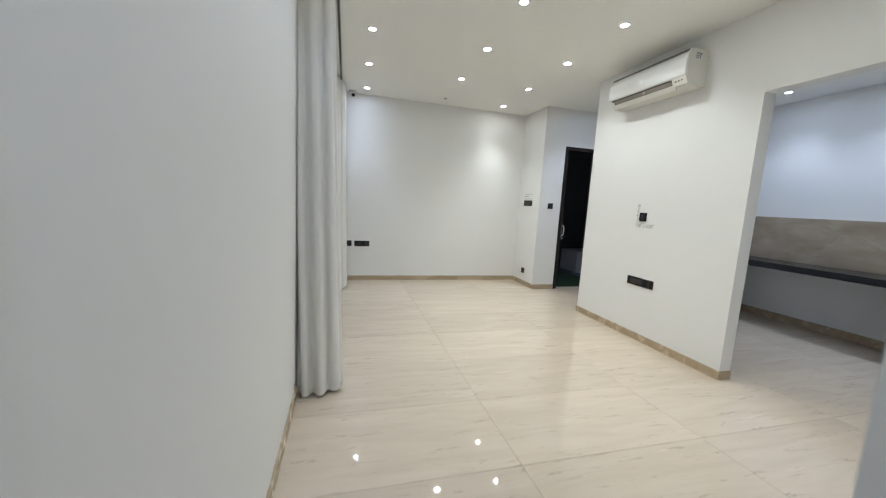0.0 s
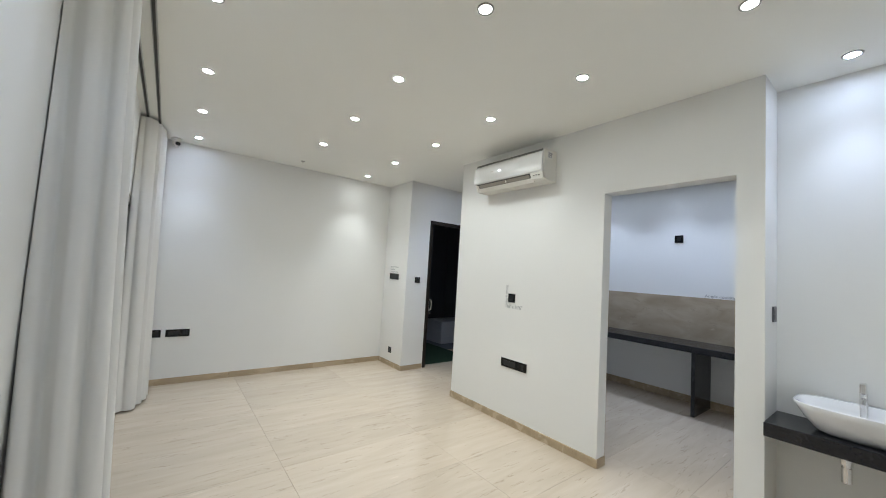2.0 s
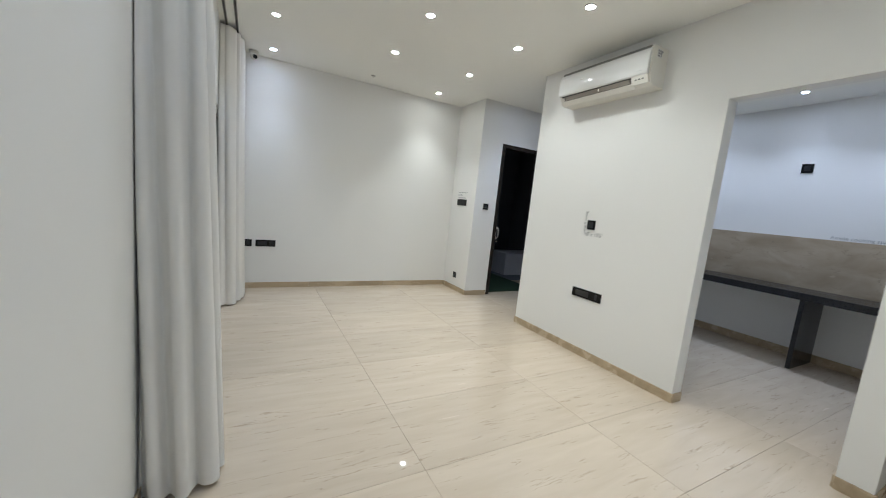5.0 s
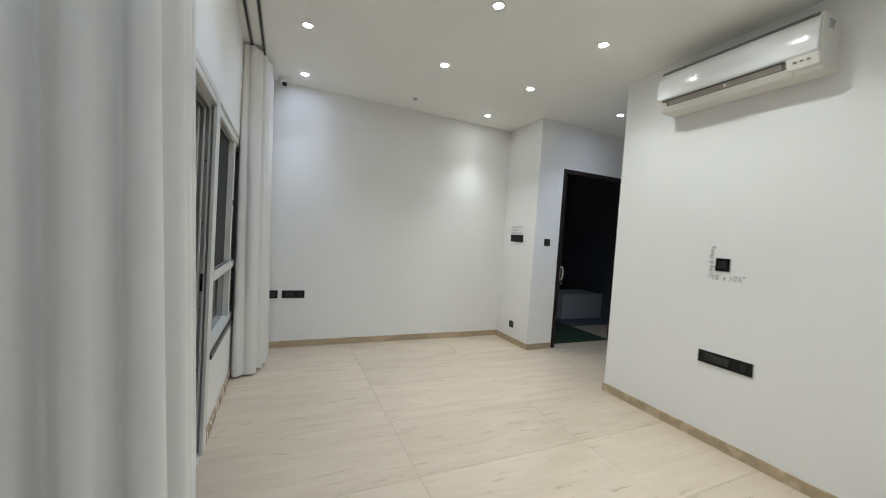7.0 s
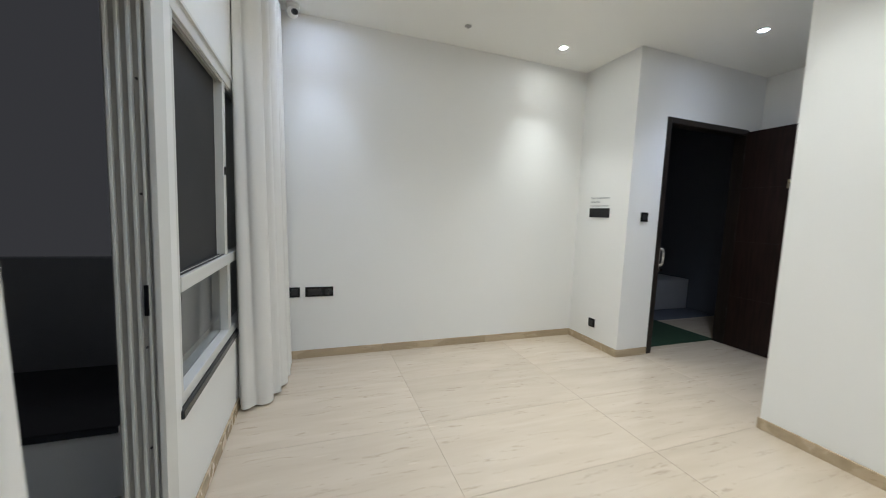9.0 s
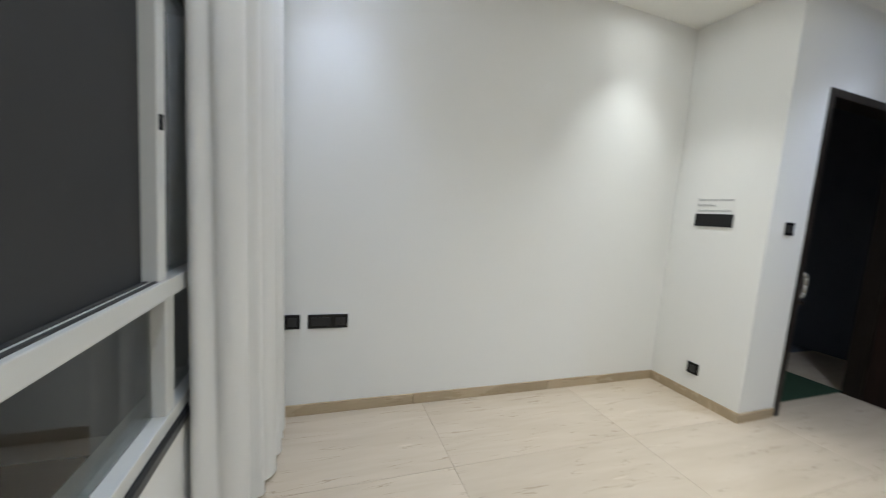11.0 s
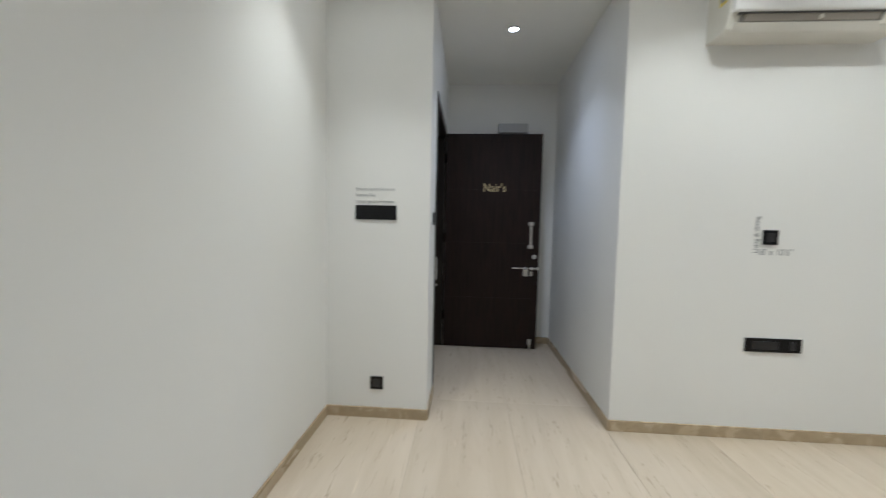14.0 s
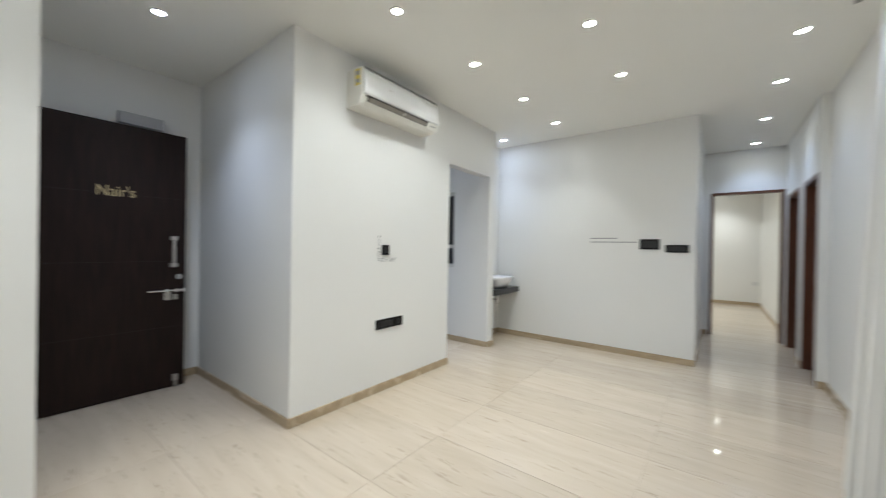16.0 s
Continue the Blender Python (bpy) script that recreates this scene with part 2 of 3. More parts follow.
def rod(a, b, r, seg=20, r2=None, bm=None):
    bm = bm or bmesh.new()
    a, b = Vector(a), Vector(b)
    d = b - a
    m = Matrix.Translation((a + b) / 2) @ d.to_track_quat("Z", "Y").to_matrix().to_4x4()
    bmesh.ops.create_cone(bm, cap_ends=True, segments=seg, radius1=r, radius2=r if r2 is None else r2, depth=d.length, matrix=m)
    return bm


def lathe(profile, seg=32, bm=None):
    """Turned solid from (radius, z) pairs."""
    bm = bm or bmesh.new()
    rings = [[bm.verts.new((r * math.cos(2 * math.pi * i / seg), r * math.sin(2 * math.pi * i / seg), z)) for i in range(seg)] for r, z in profile]
    for p, q in zip(rings, rings[1:]):
        for i in range(seg):
            bm.faces.new((p[i], p[(i + 1) % seg], q[(i + 1) % seg], q[i]))
    bm.faces.new(rings[0])
    bm.faces.new(rings[-1])
    return bm


def extrude_profile(pts, y0, y1, bevel=0.0):
    """A prism along y from (x, z) pairs."""
    bm = bmesh.new()
    a = [bm.verts.new((x, y0, z)) for x, z in pts]
    b = [bm.verts.new((x, y1, z)) for x, z in pts]
    bm.faces.new(a)
    bm.faces.new(b)
    for i in range(len(pts)):
        j = (i + 1) % len(pts)
        bm.faces.new((a[i], a[j], b[j], b[i]))
    if bevel:
        bmesh.ops.recalc_face_normals(bm, faces=bm.faces)
        bmesh.ops.bevel(bm, geom=[e for e in bm.edges if abs(e.verts[0].co.y - e.verts[1].co.y) < 1e-6], offset=bevel, segments=3, affect="EDGES", profile=0.5)
    return bm


def letters(text, size, depth=0.0006):
    """The outline of a text as a bmesh, from Blender's own font."""
    cu = bpy.data.curves.new("text", "FONT")
    cu.body, cu.size, cu.extrude = text, size, depth
    ob = bpy.data.objects.new("text", cu)
    me = ob.to_mesh()
    bm = bmesh.new()
    bm.from_mesh(me)
    ob.to_mesh_clear()
    bpy.data.objects.remove(ob)
    bpy.data.curves.remove(cu)
    return bm


# poses of flat things on the walls: local x runs right, y up, z out of the wall
def on_east(y, z, off=0.0, x=EX):      # a wall that faces west
    return Matrix(((0, 0, -1, x - off), (-1, 0, 0, y), (0, 1, 0, z), (0, 0, 0, 1)))


def on_north(x, z, off=0.0, y=NY):     # a wall that faces south
    return Matrix(((1, 0, 0, x), (0, 0, -1, y - off), (0, 1, 0, z), (0, 0, 0, 1)))


def on_south(x, z, off=0.0, y=SY):     # a wall that faces north
    return Matrix(((-1, 0, 0, x), (0, 0, 1, y + off), (0, 1, 0, z), (0, 0, 0, 1)))


def wall(name, *specs, label="smooth off-white painted wall", mat=None):
    return thing(name, boxes(*specs), mat or M_WALL, label, "wall", "structure")


# ---- structure ----
T = CEIL
wall("wall_west", (WX - 0.125, WX, 3.86, 4.0, 0, T), (WX - 0.2, WX, 5.42, NY, 0, T), (WX - 0.2, WX, 2.62, 3.86, 2.05, T),
     (WX - 0.2, WX, 4.0, 5.42, 2.07, T), (WX - 0.2, WX, 4.0, 5.42, 0, 0.50))
wall("wall_west_near", (WN - 0.2, WN, 0.15, 2.62, 0, T))
wall("wall_corridor_west", (WN - 0.2, WC, -2.1, -1.80, 0, T), (WN - 0.2, WC, -0.92, -0.63, 0, T), (WN - 0.2, WC, 0.10, 0.15, 0, T),
     (WN - 0.2, WC, -1.80, -0.92, 2.15, T), (WN - 0.2, WC, -0.63, 0.10, 2.15, T))
wall("wall_north", (WX - 0.2, EX + 0.12, NY, NY + 0.15, 0, T))
wall("wall_nook", (EX, EX + 0.12, DY, NY, 0, T))
wall("wall_entrance", (EX + 0.12, 3.19, DY, DY + 0.12, 0, T), (4.385, 4.7, DY, DY + 0.12, 0, T), (3.19, 4.385, DY, DY + 0.12, 2.34, T))
wall("wall_lobby_end", (4.56, 4.7, 3.84, DY, 0, T))
wall("wall_passage_side", (EX, 5.62, 3.72, 3.84, 0, T))
wall("wall_east", (EX, EX + 0.12, 1.945, 3.72, 0, T), (EX, EX + 0.12, 1.05, 1.945, 2.285, T))
wall("wall_partition", (EX, 3.36, 0.905, 1.05, 0, T), (4.3, 5.5, 0.905, 1.05, 0, T), (3.36, 4.3, 0.905, 1.05, 2.13, T), (3.36, 4.3, 0.905, 1.05, 0, 1.04))
wall("wall_kitchen", (5.5, 5.62, 0.78, 3.72, 0, T))
wall("wall_vanity", (3.13, 3.25, SY, 0.905, 0, T))
wall("wall_south", (0.56, 3.25, SY - 0.12, SY, 0, T))
wall("wall_corridor", (0.56, 0.68, -1.98, SY - 0.12, 0, T))
wall("wall_corridor_end", (0.46, 2.8, -2.1, -1.98, 0, T), (-0.41, 0.46, -2.1, -1.98, 2.27, T), (WC, -0.41, -2.1, -1.98, 0, T))
wall("wall_bedroom_west", (-0.62, -0.5, -6.82, -2.1, 0, T))
wall("wall_bedroom_south", (-0.6, 2.8, -6.82, -6.7, 0, T))
wall("wall_bedroom_east", (2.68, 2.8, -6.7, -2.1, 0, T))
# Added behind the kitchen window, coloured dark to look unlit.
wall("wall_yard", (3.25, 4.5, 0.05, 0.12, 0, T), mat=M_LOBBY, label="plaster wall added behind the kitchen window, coloured dark as unlit")
thing("ceiling", boxes((WX - 0.28, 5.7, -2.1, NY + 0.2, T, T + 0.12)), M_CEIL, "smooth off-white plaster ceiling with downlights", "ceiling", "structure")
thing("ceiling_bedroom", boxes((-0.8, 2.85, -6.85, -2.1, T, T + 0.12)), M_CEIL, "smooth off-white bedroom ceiling", "ceiling", "structure")

floor = thing("floor", boxes((-0.8, 5.7, -6.9, NY + 0.2, -0.12, -0.003)), M_JOINT, "polished cream beige marble floor of large slabs", "floor", "structure")

# stone skirting, run by run
baseboard = base("baseboard", pose(0, 0, 0), "tan polished marble skirting along the walls", "baseboard", kind="structure")
SKIRTS = [("y", WN, 0.16, 2.61, 1), ("y", WC, -0.92, -0.63, 1), ("x", 0.15, WN, WC, 1), ("y", WX, 3.90, NY, 1), ("x", NY, WX, EX, -1), ("y", EX, DY, NY, -1), ("x", DY, EX, 3.18, -1),
          ("y", 4.56, 3.84, DY, -1), ("x", 3.84, EX, 4.56, 1), ("y", EX, 1.945, 3.84, -1), ("x", 1.945, EX, EX + 0.12, -1),
          ("y", EX, 0.905, 1.05, -1), ("x", 1.05, EX, 5.5, 1), ("x", 0.905, EX, 3.13, -1), ("y", 3.13, SY, 0.905, -1), ("x", SY, 0.56, 3.13, 1),
          ("y", 5.5, 1.05, 3.72, -1), ("y", 0.56, -1.98, SY, -1), ("x", -1.98, 0.475, 0.56, 1), ("x", -6.7, -0.5, 2.68, 1), ("y", -0.5, -6.7, -2.1, 1)]
for axis, at, a, b, side in SKIRTS:
    n = max(1, round((b - a) / 1.2))
    for i in range(n):
        u, v = a + (b - a) * i / n + 0.001, a + (b - a) * (i + 1) / n - 0.001
        if i == 0 and side:
            u -= 0.009 if (axis, at) in (("y", EX), ("x", 3.84)) else 0
        p, q = sorted((at, at + side * 0.012))
        h = 0.095 if at == 5.5 else 0.072
        part("skirting_tile", boxes((p, q, u, v, 0, h) if axis == "y" else (u, v, p, q, 0, h), bevel=0.0015, seg=1), M_SKIRT, baseboard)

# ---- downlights ----
def downlight(x, y, cool=False, power=1.0, r=0.031, color=None, angle=SPOT_ANGLE, blend=SPOT_BLEND, lean=0.0):
    d = base("downlight", pose(x, y, T), "round recessed LED downlight, lit" + (", cool white" if cool else ", warm white"), "downlight", "ceiling downlights")
    part("bezel", lathe([(r + 0.001, -0.001), (r + 0.003, -0.006), (r + 0.012, -0.007), (r + 0.014, 0.0), (r + 0.001, 0.0)], 32), M_BEZEL, d, "thin white ring, greyed for the shade on it", True)
    part("lens", lathe([(0.001, -0.004), (r, -0.004), (r, -0.002), (0.001, -0.002)], 32), M_LENS_D if power < 0.7 and not cool else M_LENS_C if cool else M_LENS_W, d, "glowing lamp face")
    la = bpy.data.lights.new("lamp", "SPOT")
    la.energy, la.color = SPOT * power, color or (COOL if cool else NEUTRAL)
    la.spot_size, la.spot_blend, la.shadow_soft_size = radians(angle), blend, 0.03
    lo = new("lamp", la)
    lo.parent = d
    lo.location = (0, 0, -0.012)
    lo.rotation_euler = (0, radians(-lean), 0)      # adjustable heads lean towards the wall
    return d


for x, y in ((0.05, 5.39), (0.025, 4.44), (0.0, 3.53), (-0.04, 2.60), (-0.09, 1.66), (-0.07, 0.73)):
    downlight(x, y, cool=y > 5, power=0.85 if y > 5 else 0.44 if y > 3 else 0.37, color=None if y > 5 else SOFT_COOL, angle=82 if y > 5 else SPOT_ANGLE, blend=1.0 if y > 5 else SPOT_BLEND)
for x, y in ((1.19, 4.46), (1.16, 3.52), (1.10, 2.62), (1.08, 1.70)):
    downlight(x, y)
for x, y in ((2.19, 5.37), (2.135, 4.45), (2.10, 3.51), (2.05, 2.62), (2.015, 1.71), (2.00, 0.82)):
    downlight(x, y, angle=84 if y > 5 else SPOT_ANGLE, blend=1.0 if y > 5 else SPOT_BLEND, power=1.7 if y > 5 else 1.0, lean=12.0 if 2.5 < y < 3.6 else 0.0)
downlight(-0.06, -0.43, power=0.6, color=SOFT_COOL)
downlight(-0.05, -1.62, power=0.6, color=SOFT_COOL)
downlight(3.44, 4.47, cool=True, power=1.4)
downlight(2.875, 0.545, cool=True, power=0.8, angle=84, blend=1.0)
for y in (3.2, 2.3, 1.45):
    downlight(5.0, y, cool=True)
downlight(3.7, 2.3, cool=True)
# Unseen bedroom lamps, added to brighten the room behind the open doorway.
for x, y in ((0.3, -2.9), (0.3, -4.4), (0.3, -6.1), (1.6, -3.4), (1.6, -5.6)):
    downlight(x, y, power=2.0)

# small flush sprinkler cap and a dome camera
sp = base("sprinkler", pose(1.23, 5.38, T), "small white flush ceiling sprinkler cap", "sprinkler")
part("plate", lathe([(0.002, -0.006), (0.022, -0.006), (0.030, -0.002), (0.030, 0)], 24), M_BEZEL, sp, smooth=True)
part("pin", lathe([(0.004, -0.022), (0.008, -0.020), (0.006, -0.006)], 16), M_STEEL, sp)
cctv = base("security_camera", pose(-0.15, 5.64, T), "white dome security camera under the ceiling", "camera device")
part("mount", lathe([(0.001, -0.03), (0.045, -0.03), (0.052, -0.02), (0.052, 0.0)], 28), M_AC2, cctv, smooth=True)
bm = bmesh.new()
bmesh.ops.create_uvsphere(bm, u_segments=24, v_segments=16, radius=0.042, matrix=Matrix.Translation((0.0, 0, -0.055)))
part("ball", bm, M_AC2, cctv, "white ball housing", True)
part("lens", rod((0.008, -0.025, -0.062), (0.02, -0.055, -0.075), 0.022), M_BLACK, cctv, "black glass lens")

# ---- entrance door ----
frame_e = base("door_frame", pose(0, 0, 0), "dark stained wooden frame of the entrance", "door frame", kind="structure")
part("jamb", boxes((3.19, 3.25, DY - 0.006, DY + 0.125, 0, 2.34), bevel=0.003), M_FRAME_DARK, frame_e)
part("jamb", boxes((4.345, 4.385, DY + 0.004, DY + 0.125, 0, 2.34), bevel=0.003), M_FRAME_DARK, frame_e)
part("head", boxes((3.25, 4.345, DY - 0.006, DY + 0.125, 2.285, 2.34), bevel=0.003), M_FRAME_DARK, frame_e)
part("strike_plate", boxes((3.247, 3.254, DY + 0.01, DY + 0.05, 0.90, 1.04), bevel=0.002), M_CHROME, frame_e, "chrome strike plate")
part("strike_plate", boxes((3.247, 3.254, DY + 0.01, DY + 0.05, 0.84, 0.865), bevel=0.002), M_CHROME, frame_e)

# D-shaped pull of the outer safety door, showing past the jamb
dh = base("pull_handle", pose(3.262, DY - 0.002, 0.985), "satin chrome D-shaped pull handle beside the entrance jamb", "door handle")
bow = [(0.0, 0.082), (0.030, 0.080), (0.046, 0.058), (0.050, 0.0), (0.046, -0.058), (0.030, -0.080), (0.0, -0.082)]
bm = bmesh.new()
for (xa, za), (xb, zb) in zip(bow, bow[1:]):
    rod((xa - 0.012, 0, za), (xb - 0.012, 0, zb), 0.011, 12, bm=bm)
part("grip", bm, M_STEEL, dh, "", True)
part("plate", boxes((-0.012, -0.006, -0.003, 0.030, -0.10, 0.10), bevel=0.002, seg=1), M_STEEL, dh)
part("lock", rod((-0.012, 0, -0.128), (0.022, 0, -0.128), 0.015), M_CHROME, dh, "small chrome lock knob")

LX = 4.333
door = base("door_1", pose(LX, DY - 0.005, 0.006), "dark brown wooden entrance door standing wide open", "door", kind="structure")
part("leaf", boxes((0, 0.042, -1.018, 0, 0, 2.31), bevel=0.003), M_DOOR, door, "dark wenge veneer")
for gx in (0.55, 1.15, 1.72):
    part("groove", boxes((-0.0008, 0.003, -1.016, -0.002, gx, gx + 0.004)), M_FRAME_DARK, door)
pull = part("pull_handle", boxes((-0.048, -0.034, -0.932, -0.908, 1.11, 1.37), bevel=0.004), M_STEEL, door, "satin steel pull handle")
part("pad", boxes((-0.05, 0.0, -0.945, -0.895, 1.10, 1.135), bevel=0.003), M_STEEL, pull)
part("pad", boxes((-0.05, 0.0, -0.945, -0.895, 1.345, 1.38), bevel=0.003), M_STEEL, pull)
lock = part("lock", rod((-0.022, -0.965, 1.01), (0, -0.965, 1.01), 0.024), M_CHROME, door, "round chrome lock")
part("keyhole", boxes((-0.026, -0.021, -0.968, -0.962, 1.0, 1.02)), M_BLACK, lock)
bolt = part("tower_bolt", rod((-0.028, -1.015, 0.885), (-0.028, -0.735, 0.885), 0.009), M_CHROME, door, "chrome sliding bolt")
for y in (-1.0, -0.94, -0.87):
    part("bracket", boxes((-0.038, 0, y - 0.014, y + 0.014, 0.868, 0.902), bevel=0.003), M_CHROME, bolt)
hasp = part("hasp", boxes((-0.03, 0, -0.905, -0.855, 0.80, 0.87), bevel=0.004), M_STEEL, bolt, "steel hasp plate")
part("hasp_small", boxes((-0.016, 0, -0.955, -0.928, 0.80, 0.85), bevel=0.003), M_STEEL, bolt)
stopper = part("door_stop", boxes((-0.02, 0, -0.965, -0.925, 0.05, 0.11), bevel=0.003), M_STEEL, door, "steel foot stopper")
part("foot", rod((-0.03, -0.945, 0.004), (-0.012, -0.945, 0.07), 0.011), M_STEEL, stopper)
for z in (0.3, 1.15, 2.0):
    part("hinge", rod((-0.005, 0.0, z), (-0.005, 0.0, z + 0.1), 0.007, 12), M_FRAME_DARK, door)
nm = letters("Nair's", 0.125, 0.004)
w = max(v.co.x for v in nm.verts)
bmesh.ops.transform(nm, matrix=on_east(-0.40, 1.70, 0.004, x=0.0) @ Matrix.Diagonal((0.245 / w, 1, 1, 1)), verts=nm.verts)


def islands(bm):
    """The separate pieces of a bmesh, pieces above one another joined."""
    left, out = set(bm.verts), []
    while left:
        todo = [left.pop()]
        got = set(todo)
        while todo:
            for e in todo.pop().link_edges:
                for v in e.verts:
                    if v in left:
                        left.discard(v), got.add(v), todo.append(v)
        out.append(got)
    out.sort(key=lambda g: max(v.co.y for v in g))
    joined = []
    for g in out:
        lo, hi = min(v.co.y for v in g), max(v.co.y for v in g)
        if joined and min(joined[-1][2], hi) - max(joined[-1][1], lo) > 0.004:
            joined[-1] = (joined[-1][0] | g, min(lo, joined[-1][1]), max(hi, joined[-1][2]))
        else:
            joined.append((g, lo, hi))
    return [g for g, _, _ in joined]


for piece in islands(nm):
    one = bmesh.new()
    twin = {v: one.verts.new(v.co) for v in piece}
    for fc in nm.faces:
        if fc.verts[0] in piece:
            one.faces.new([twin[v] for v in fc.verts])
    part("letter", one, M_BRASS, door, "pale brass raised letter")
nm.free()

box_ = base("junction_cover", pose(4.56, 4.32, 2.43), "grey closer box above the open door", "wall box")
part("cover", boxes((-0.05, 0, -0.16, 0.16, -0.055, 0.045), bevel=0.006), M_CLOSER, box_)

# landing outside the entrance, its dimness put into the dark surface colours
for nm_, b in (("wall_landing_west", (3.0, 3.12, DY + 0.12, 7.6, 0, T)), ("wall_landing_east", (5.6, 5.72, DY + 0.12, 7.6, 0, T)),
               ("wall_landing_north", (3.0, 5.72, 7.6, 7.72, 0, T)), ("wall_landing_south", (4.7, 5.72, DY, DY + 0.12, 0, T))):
    wall(nm_, b, label="landing wall, its unlit darkness put into the colour", mat=M_LOBBY)
thing("ceiling_landing", boxes((3.0, 5.72, NY + 0.2, 7.72, T, T + 0.1)), M_LOBBY, "landing ceiling, its unlit darkness put into the colour", "ceiling", "structure")
thing("floor_landing", boxes((3.0, 5.72, NY + 0.2, 7.72, -0.1, -0.003)), M_LOBBY, "landing floor, its unlit darkness put into the colour", "floor", "structure")
thing("turf_mat", boxes((3.27, 4.38, DY + 0.13, 7.05, -0.003, 0.012), bevel=0.004), M_MAT, "green artificial turf mat outside the door", "mat")
thing("stone_ledge", boxes((4.6, 5.59, 6.4, 7.0, -0.003, 0.46), bevel=0.01), M_BENCH, "low grey stone ledge on the landing", "ledge")

# ---- corridor doors ----
def red_frame(name, y0, y1, z1):
    f = base(name, pose(0, 0, 0), "reddish brown wooden door frame with a closed leaf", "door", kind="structure")
    for a, b in ((y0, y0 + 0.05), (y1 - 0.05, y1)):
        part("jamb", boxes((WC - 0.20, WC + 0.004, a, b, 0, z1), bevel=0.003), M_RED, f)
    part("head", boxes((WC - 0.20, WC + 0.004, y0 + 0.05, y1 - 0.05, z1 - 0.05, z1), bevel=0.003), M_RED, f)
    leaf = part("leaf", boxes((WC - 0.24, WC - 0.201, y0 + 0.002, y1 - 0.002, 0.005, z1 - 0.002), bevel=0.002), M_RED, f)
    part("handle", rod((WC - 0.185, y1 - 0.14, 1.0), (WC - 0.185, y1 - 0.26, 1.0), 0.009), M_STEEL, leaf)


red_frame("door_2", -0.63, 0.10, 2.15)
red_frame("door_3", -1.80, -0.92, 2.15)
f = base("door_4", pose(0, 0, 0), "dark reddish wooden frame of an open bedroom doorway", "door frame", kind="structure")
part("jamb", boxes((0.42, 0.462, -2.105, -1.975, 0, 2.27), bevel=0.003), M_RED, f)
part("jamb", boxes((-0.412, -0.37, -2.105, -1.975, 0, 2.27), bevel=0.003), M_RED, f)
part("head", boxes((-0.37, 0.42, -2.105, -1.975, 2.235, 2.27), bevel=0.003), M_RED, f)


# ---- switches and sockets ----
def plate(name, m, w, h, label, keys, mat=M_BLACK, keymat=M_KEY, shadow_rim=True):
    p = base(name, m, label, "switch" if "switch" in name or "touch" in name else "socket")
    if shadow_rim:
        # Pale edge, deeper below, drawn in place of the plate's thin shadow.
        part("shadow_rim", boxes((-w / 2 - 0.004, w / 2 + 0.004, -h / 2 - 0.006, h / 2 + 0.004, 0, 0.004), bevel=0.0015, seg=1), M_RIM, p, "pale thin edge standing in for the plate's faint shadow")
    part("plate", boxes((-w / 2, w / 2, -h / 2, h / 2, 0.003, 0.011), bevel=0.002), mat, p)
    for x0, x1, y0, y1 in keys:
        part("key", boxes((x0, x1, y0, y1, 0.0105, 0.0135), bevel=0.001, seg=1), keymat, p)
    return p


def wide(m, label):
    p = plate("socket", m, 0.235, 0.086, label, [(-0.095, 0.015, -0.026, 0.026), (0.045, 0.072, -0.026, 0.026), (0.076, 0.103, -0.026, 0.026)])
    return p


def small(name, m, label, s=0.088):
    return plate(name, m, s, s, label, [(-0.026, 0.026, -0.028, 0.028)])


small("socket", on_north(-0.145, 0.60), "square black socket plate on the far wall")
wide(on_north(0.06, 0.60), "long black socket plate on the far wall")
plate("socket", on_east(2.86, 0.615), 0.34, 0.088, "long black socket plate below the air conditioner", [(-0.13, 0.03, -0.026, 0.026), (0.10, 0.13, -0.026, 0.026)])
small("switch", on_east(2.925, 1.295), "square black switch plate beside printed room size", 0.09)
plate("touch_panel", on_east(5.41, 1.405), 0.275, 0.094, "wide glossy black touch switch panel", [])
small("socket", on_east(5.395, 0.245), "square black socket plate near the skirting")
small("switch", on_north(3.0, 1.375, y=DY), "square black switch plate beside the entrance door")
plate("switch", on_north(3.02, 1.385, y=0.905), 0.085, 0.10, "grey switch plate beside the wash basin", [(-0.03, 0.03, -0.034, 0.034)], M_GREY, M_GREY, False)
small("socket", on_east(2.30, 2.18, x=5.5), "square black socket plate high on the kitchen wall", 0.105)
plate("switch", on_south(1.03, 1.41), 0.215, 0.125, "large black switch plate on the basin wall", [(-0.09, 0.09, -0.045, 0.045)])
plate("switch", on_south(0.745, 1.36), 0.235, 0.09, "long black switch plate on the basin wall", [(-0.095, 0.095, -0.028, 0.028)])
plate("switch", on_south(-0.40, 0.55, y=-6.7), 0.12, 0.09, "pale switch plate on the bedroom wall", [(-0.05, 0.05, -0.03, 0.03)], M_RIM, M_RIM, False)


def writing(name, m, size, lines, label, width=None, gap=1.35):
    s = base(name, m, label, "lettering")
    for i, text in enumerate(lines):
        bm = letters(text, size, 0.0008)
        if width:
            w = max(v.co.x for v in bm.verts)
            k = width[i] / w
            bmesh.ops.transform(bm, matrix=Matrix.Diagonal((k, 1, 1, 1)), verts=bm.verts)
        bmesh.ops.translate(bm, vec=(0, -i * size * gap, 0.0012), verts=bm.verts)
        tagged(part("line", bm, M_INK, s), kind="stuff")
    return s


writing("wall_lettering", on_east(2.995, 1.185), 0.055, ["18' x 10'6\""], "grey printed room size under the switch", [0.21])
writing("wall_lettering", on_east(2.99, 1.195) @ pose(0, 0, 0, 0, 0, 90), 0.042, ["Living & dining"], "grey printed words running up beside the switch", [0.23])
